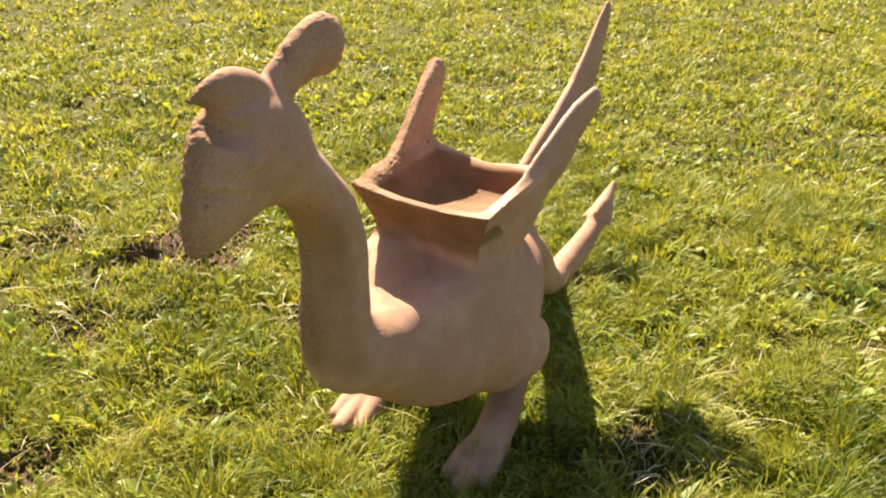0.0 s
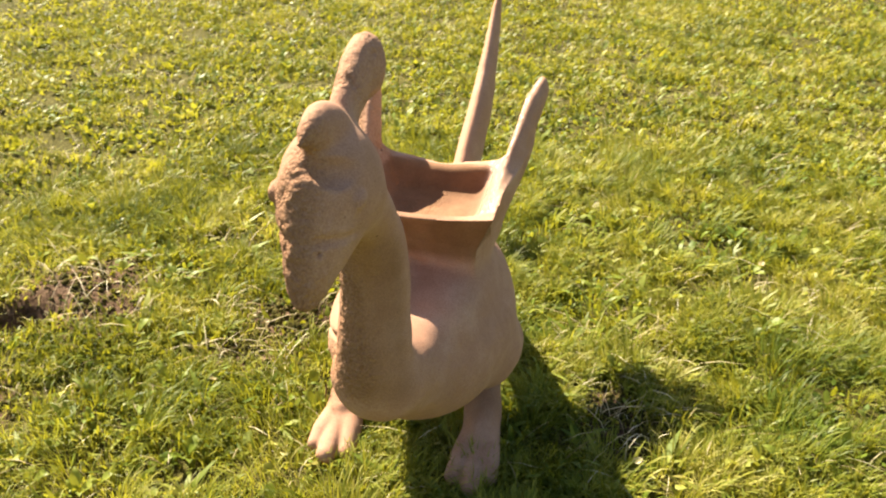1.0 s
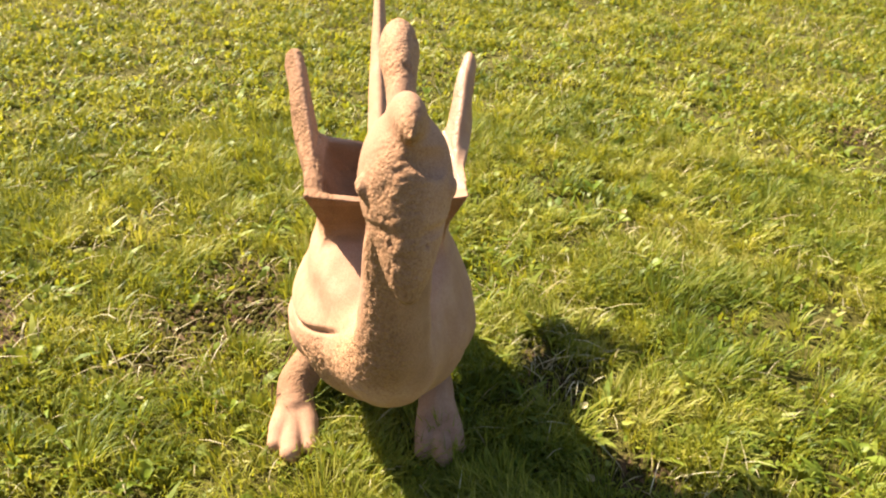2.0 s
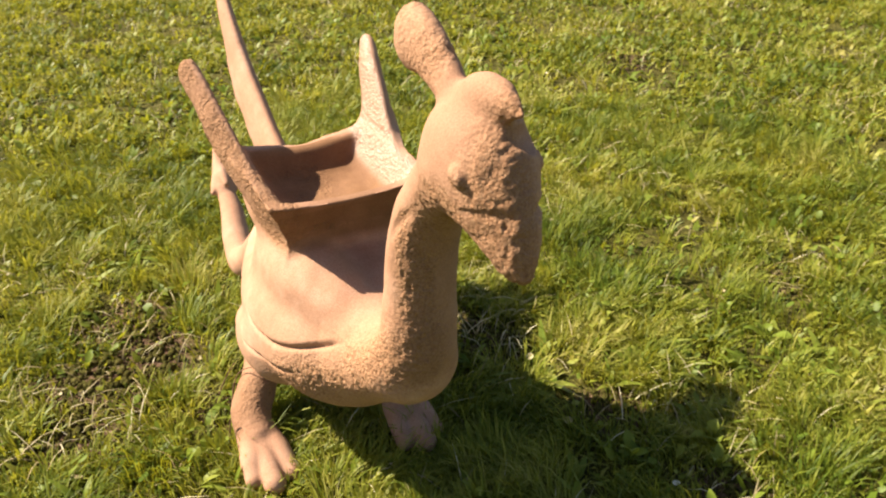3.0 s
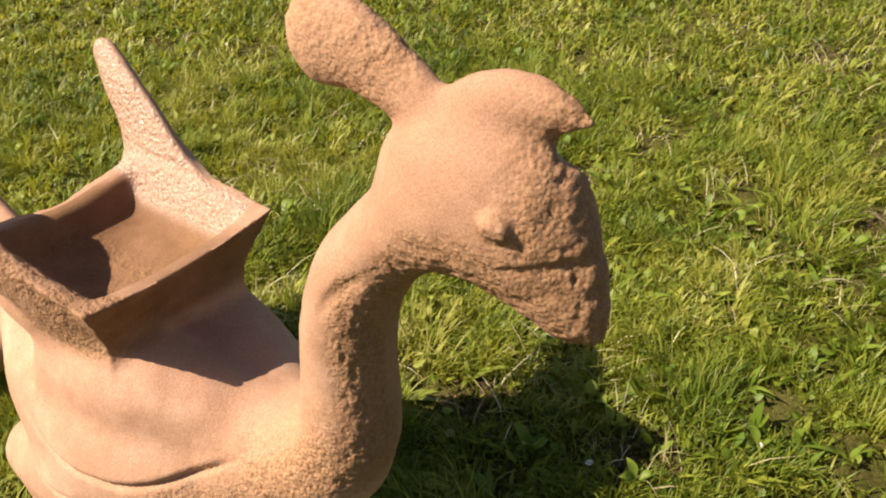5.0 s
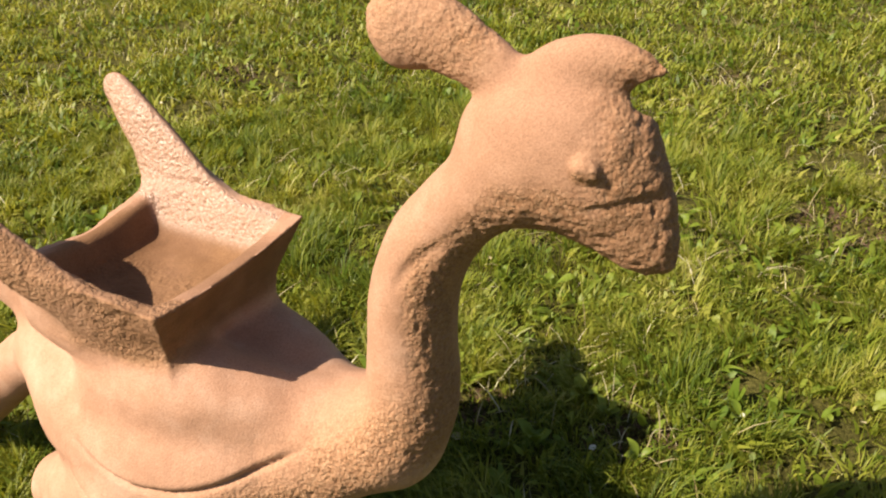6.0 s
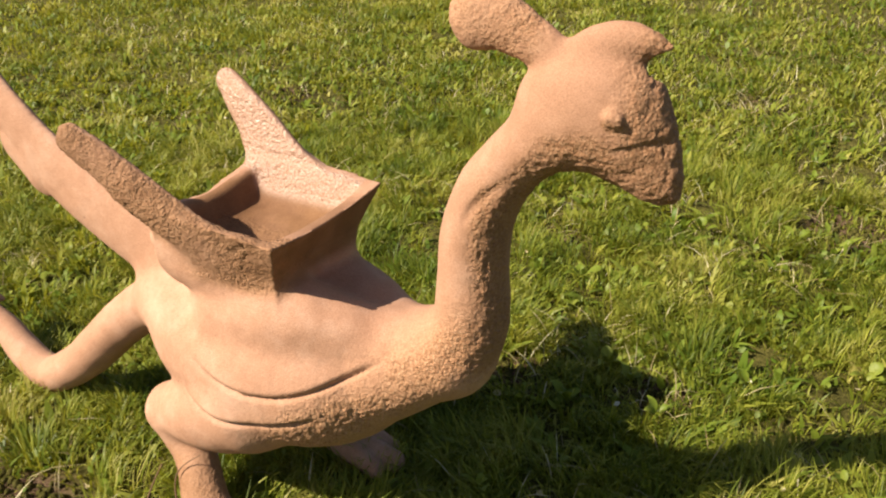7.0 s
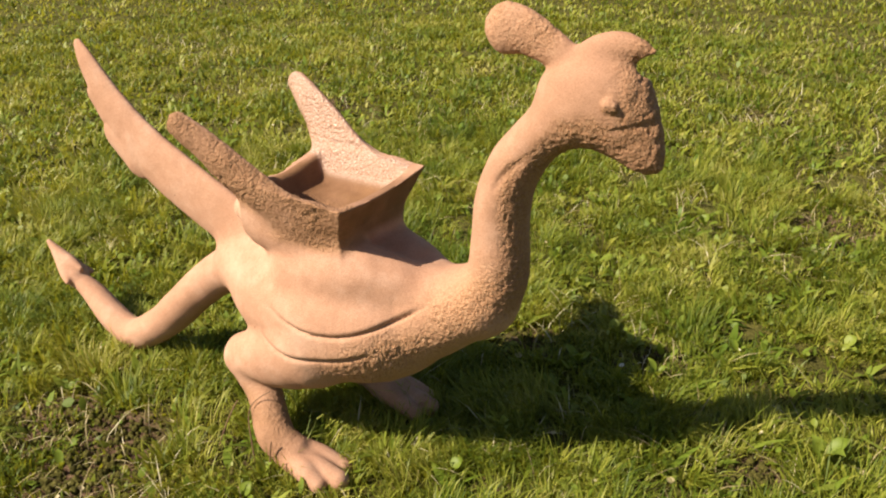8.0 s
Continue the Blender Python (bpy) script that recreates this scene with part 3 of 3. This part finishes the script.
def tussocks(name, label, count, centre, reach, power, each, size, width, joints):
    """Tufts of longer blades that spring from one root and fall outwards."""
    cx, cy = scatter(count, centre, reach, power)
    p = np.stack([cx, cy, 0 * cx], -1)
    clear = (rng.random(count) < np.clip(0.75 + 1.2 * value_noise(p + 60, 2.2, 2), 0.15, 1)) & (bareness(cx, cy) < 0.25)
    cx, cy = cx[clear], cy[clear]
    k = len(cx)
    grow = np.repeat(size * (0.55 + 0.75 * rng.random(k)), each)
    spread = np.repeat(0.014 + 0.022 * rng.random(k), each) * size / 0.115
    sway = np.repeat(rng.random(k) * 2 + 9 * value_noise(np.stack([cx, cy, 0 * cx], -1), 1.6, 1), each)
    dx, dy = rng.normal(0, 1, k * each) * spread, rng.normal(0, 1, k * each) * spread
    heading = np.arctan2(dy + 0.9 * spread * np.sin(sway), dx + 0.9 * spread * np.cos(sway)) + rng.normal(0, 0.35, k * each)
    long = grow * (0.6 + 0.55 * rng.random(k * each)) * np.exp(-0.18 * (dx * dx + dy * dy) / spread**2)
    wide = (0.0026 + 0.0026 * rng.random(k * each)) * width
    ob = blades(name, np.repeat(cx, each) + dx, np.repeat(cy, each) + dy, long, wide, grass_mat, 0.78, joints, heading)
    tagged(ob, label, "grass", kind="stuff")


tussocks("grass_tufts", "tufts of longer green grass blades arching outwards", 2400, (0.2, 1.6), 2.3, 0.60, 64, 0.145, 0.72, 3)
tussocks("tall_grass_tufts", "taller uncut grass tufts leaning over in the lawn", 80, (-0.75, 1.45), 0.65, 0.5, 60, 0.165, 0.85, 3)
tussocks("farther_grass_tufts", "tufts of longer grass farther out in the lawn", 2600, (1.0, 2.4), 5.0, 0.60, 22, 0.125, 1.4, 3)
tussocks("distant_grass_tufts", "tufts of yellow-green grass towards the distance", 2600, (1.6, 3.2), 10.0, 0.62, 12, 0.125, 3.6, 2)


def broad_blades():
    """Plantain and dandelion leaves that stand between the grasses."""
    cx, cy = scatter(2600, (0.5, 1.9), 4.4, 0.60)
    p = np.stack([cx, cy, 0 * cx], -1)
    keep = (rng.random(len(cx)) < np.clip(0.45 + 1.6 * value_noise(p + 77, 1.7, 2), 0.08, 1)) & (bareness(cx, cy) < 0.5)
    each = 5
    k = each * int(keep.sum())
    x, y = np.repeat(cx[keep], each), np.repeat(cy[keep], each)
    a = rng.random(k) * 2 * math.pi
    ob = blades("plantain_leaves", x + 0.006 * np.cos(a), y + 0.006 * np.sin(a), 0.045 + 0.055 * rng.random(k), 0.010 + 0.013 * rng.random(k), leaf_mat, 1.25, 5, a, 1.0)
    tagged(ob, "broad green plantain leaves standing among the grass", "leaves", kind="stuff")


broad_blades()


def dry_stems():
    x, y = scatter(32000, (0.5, 1.9), 5.0, 0.62)
    p = np.stack([x, y, 0 * x], -1)
    keep = rng.random(len(x)) < np.clip(0.35 + 0.9 * value_noise(p + 11, 3.0, 2) + bareness(x, y), 0.06, 1) * np.where((x < -0.3) & (y < 2.2), 0.35, 1)
    x, y = x[keep], y[keep]
    n = len(x)
    tagged(blades("dry_stems", x, y, 0.045 + 0.085 * rng.random(n), 0.0018 + 0.0024 * rng.random(n), straw_mat, 1.5, 3),
           "pale dry mown stems lying in the grass", "dry grass", kind="stuff")


dry_stems()


def small_leaves():
    """Clover and other little round leaves between the blades."""
    x, y = scatter(42000, (0.7, 2.0), 5.5, 0.62)
    p = np.stack([x, y, 0 * x], -1)
    keep = rng.random(len(x)) < np.clip(0.35 + 1.2 * value_noise(p + 23, 2.4, 2), 0.05, 1) * (1 - 0.9 * bareness(x, y))
    x, y = x[keep], y[keep]
    n = len(x)
    size = 0.006 + 0.013 * rng.random(n) ** 2
    z = rise(x, y) + 0.012 + 0.025 * rng.random(n)
    a = rng.random(n) * 2 * math.pi
    tilt = rng.normal(0, 0.8, (n, 2))
    ring = []
    for out, across in ((-1.0, 0.0), (-0.3, 0.62), (0.55, 0.55), (1.0, 0.0), (0.55, -0.55), (-0.3, -0.62)):
        dx = size * (out * np.cos(a) - across * np.sin(a))
        dy = size * (out * np.sin(a) + across * np.cos(a))
        ring.append(np.stack([x + dx, y + dy, z + dx * tilt[:, 0] + dy * tilt[:, 1] - 0.25 * size * abs(across)], -1))
    verts = np.stack(ring, 1).reshape(-1, 3)
    first = 6 * np.arange(n)[:, None]
    faces = np.concatenate([first + [0, 1, 2, 3], first + [0, 3, 4, 5]], 1).reshape(-1, 4)
    tagged(new("clover", mesh_from("clover", verts, faces, leaf_mat)), "small round green clover leaves in the lawn", "clover", kind="stuff")


small_leaves()


def crumbs():
    """Clods of earth on the bare places."""
    spots = []
    for bx, by, r, _ in BARE:
        k = int(2600 * r)
        spots.append(np.stack([rng.normal(bx, r * 0.6, k), rng.normal(by, r * 0.6, k)], -1))
    xy = np.concatenate(spots)
    n = len(xy)
    size = 0.003 + 0.013 * rng.random(n) ** 3
    base = np.stack([*xy.T, rise(*xy.T) + size * 0.3], -1)
    dirs = np.array([[1, 0, 0], [-1, 0, 0], [0, 1, 0], [0, -1, 0], [0, 0, 1], [0, 0, -1]])
    verts = (base[:, None] + dirs * size[:, None, None] * (0.6 + 0.7 * rng.random((n, 6, 1)))).reshape(-1, 3)
    tri = np.array([[0, 2, 4], [2, 1, 4], [1, 3, 4], [3, 0, 4], [2, 0, 5], [1, 2, 5], [3, 1, 5], [0, 3, 5]])
    faces = (6 * np.arange(n)[:, None, None] + tri).reshape(-1, 3)
    tagged(new("soil_crumbs", mesh_from("soil_crumbs", verts, faces, soil_mat)), "loose brown crumbs of earth on bare spots", "soil", kind="stuff")


crumbs()


# ---------------------------------------------------------------- broad-leaved weeds
def leaf_mesh(length, width, lift, mat):
    """One broad leaf along +x: a folded, arched blade on a short stalk."""
    rows = 7
    verts, faces = [], []
    for i in range(rows + 1):
        t = i / rows
        half = width / 2 * max(0.06, math.sin(math.pi * min(1, max(0, (t - 0.2) / 0.8)) ** 0.8) if t > 0.2 else 0.08) if i < rows else 0.0008
        x, z = length * t * (1 - 0.12 * t), lift * math.sin(t * 2.1)
        for side in (-1, 0, 1):
            verts.append((x, side * half, z + abs(side) * half * 0.35 + 0.002 * math.sin(9 * t + side)))
    for i in range(rows):
        for j in range(2):
            a = 3 * i + j
            faces.append((a, a + 1, a + 4, a + 3))
    return mesh_from("leaf", np.array(verts), np.array(faces), mat, True)


LEAVES = [leaf_mesh(0.095, 0.034, 0.035, leaf_mat), leaf_mesh(0.075, 0.040, 0.028, leaf_mat), leaf_mesh(0.06, 0.022, 0.03, leaf_mat)]


def weed(x, y, count, size, spin):
    thing = new("broadleaf_weed")
    thing.matrix_world = pose(x, y, float(rise(np.array([x]), np.array([y]))[0]), 0, 0, spin)
    for i in range(count):
        leaf = new("leaf", LEAVES[(i + int(spin)) % 3])
        leaf.parent = thing
        leaf.matrix_local = pose(0, 0, 0.008, random.uniform(-15, 15), -random.uniform(5, 42), 360 * i / count + random.uniform(-25, 25)) @ Matrix.Scale(size * random.uniform(0.75, 1.15), 4)
    return tagged(thing, "low broad-leaved green weed rosette in the lawn", "weed", "weeds in the lawn")


WEEDS = [(-0.09, 0.58, 4, 1.1), (0.01, 1.37, 4, 0.9), (0.99, 1.03, 5, 0.85), (0.02, 0.56, 3, 0.8), (-0.16, 1.50, 3, 0.8), (1.42, 3.0, 4, 0.9), (1.48, 3.12, 3, 0.8),
         (0.40, 0.66, 3, 0.7), (0.51, 1.01, 5, 1.0), (0.33, 1.14, 4, 0.9), (0.95, 3.27, 3, 0.8), (1.17, 1.93, 4, 0.9), (1.45, 2.97, 3, 0.8),
         (1.06, 2.7, 4, 0.8), (-0.61, 1.49, 5, 1.0), (-0.53, 1.85, 5, 0.9), (-0.56, 2.18, 5, 0.8), (-1.04, 2.02, 5, 0.9), (0.64, 1.87, 4, 0.8),
         (-0.65, 2.41, 4, 0.9), (-0.20, 1.96, 4, 0.8), (-0.27, 1.99, 4, 1.0), (0.79, 1.43, 4, 0.8), (0.75, 1.44, 3, 0.8), (2.39, 0.70, 4, 1.0),
         (0.42, 0.35, 4, 0.8), (1.82, 0.32, 4, 0.8)]
for wx, wy, leaves, grow in WEEDS:
    weed(wx, wy, leaves, grow, random.uniform(0, 360))
for wx, wy in zip(*scatter(230, (0.7, 1.9), 3.4, 0.55)):
    if math.hypot(wx, wy - 1.7) > 0.75 and math.hypot(wx - 0.4, wy - 2.4) > 0.5:
        weed(float(wx), float(wy), random.randint(3, 6), random.uniform(0.4, 0.85), random.uniform(0, 360))


for wx, wy in zip(*scatter(16, (-0.8, 1.6), 0.55, 0.5)):
    weed(float(wx), float(wy), random.randint(3, 5), random.uniform(0.5, 0.8), random.uniform(0, 360))


# ---------------------------------------------------------------- scraps on the lawn
def fallen_leaf(x, y, size, mat, label):
    """A small curled dead leaf lying on the blades."""
    verts, faces = [], []
    for i in range(6):
        t = i / 5
        half = 0.42 * math.sin(math.pi * min(1, 0.08 + 0.9 * t)) ** 0.8
        for across in (-1, -0.4, 0.4, 1):
            verts.append((size * (t - 0.5), size * half * across, size * (0.32 * (t - 0.45) ** 2 + 0.16 * across * across)))
    for i in range(5):
        for j in range(3):
            a = 4 * i + j
            faces.append((a, a + 1, a + 5, a + 4))
    ob = new("fallen_leaf", mesh_from("fallen_leaf", np.array(verts), np.array(faces), mat, True))
    ob.matrix_world = pose(x, y, float(rise(np.array([x]), np.array([y]))[0]) + 0.030, random.uniform(-30, 30), random.uniform(-25, 25), random.uniform(0, 360))
    return tagged(ob, label, "leaf", "fallen leaves on the lawn")


for wx, wy in ((0.95, 3.27), (0.40, 0.66), (1.02, 3.20), (0.30, 1.02), (-0.62, 2.92), (0.62, 2.66)):
    fallen_leaf(wx, wy, random.uniform(0.010, 0.018), petal_mat, "pale whitish dry scrap of leaf lying on the grass")
for wx, wy in zip(*scatter(70, (0.5, 1.9), 2.6, 0.6)):
    if math.hypot(wx, wy - 1.7) > 0.45:
        fallen_leaf(float(wx), float(wy), random.uniform(0.012, 0.028), straw_mat, "small curled straw-coloured dead leaf in the grass")


def dead_stem(points, thick, label):
    """A thin crooked stem stuck in the lawn."""
    cu = bpy.data.curves.new("dead_stem", "CURVE")
    cu.dimensions, cu.bevel_depth, cu.bevel_resolution = "3D", thick, 1
    line = cu.splines.new("NURBS")
    line.points.add(len(points) - 1)
    line.use_endpoint_u, line.order_u = True, 3
    for p, at in zip(line.points, points):
        p.co, p.radius = (*at, 1), 1.0 - 0.6 * at[2] / 0.2
    cu.materials.append(bark_mat)
    return tagged(new("dead_stem", cu), label, "stem", "dead stems beside the statue")


statue_at = bpy.data.objects["dragon_statue"].matrix_world
for line in (((-0.175, -0.262, -0.04), (-0.190, -0.250, 0.03), (-0.212, -0.232, 0.085), (-0.205, -0.212, 0.125), (-0.165, -0.19, 0.150)),
             ((-0.10, -0.285, -0.04), (-0.108, -0.275, 0.03), (-0.098, -0.270, 0.075)),
             ((-0.30, -0.27, -0.04), (-0.285, -0.25, 0.04), (-0.260, -0.215, 0.105))):
    dead_stem([statue_at @ Vector(p) for p in line], 0.0022, "thin brown dead stem leaning against the statue's leg")
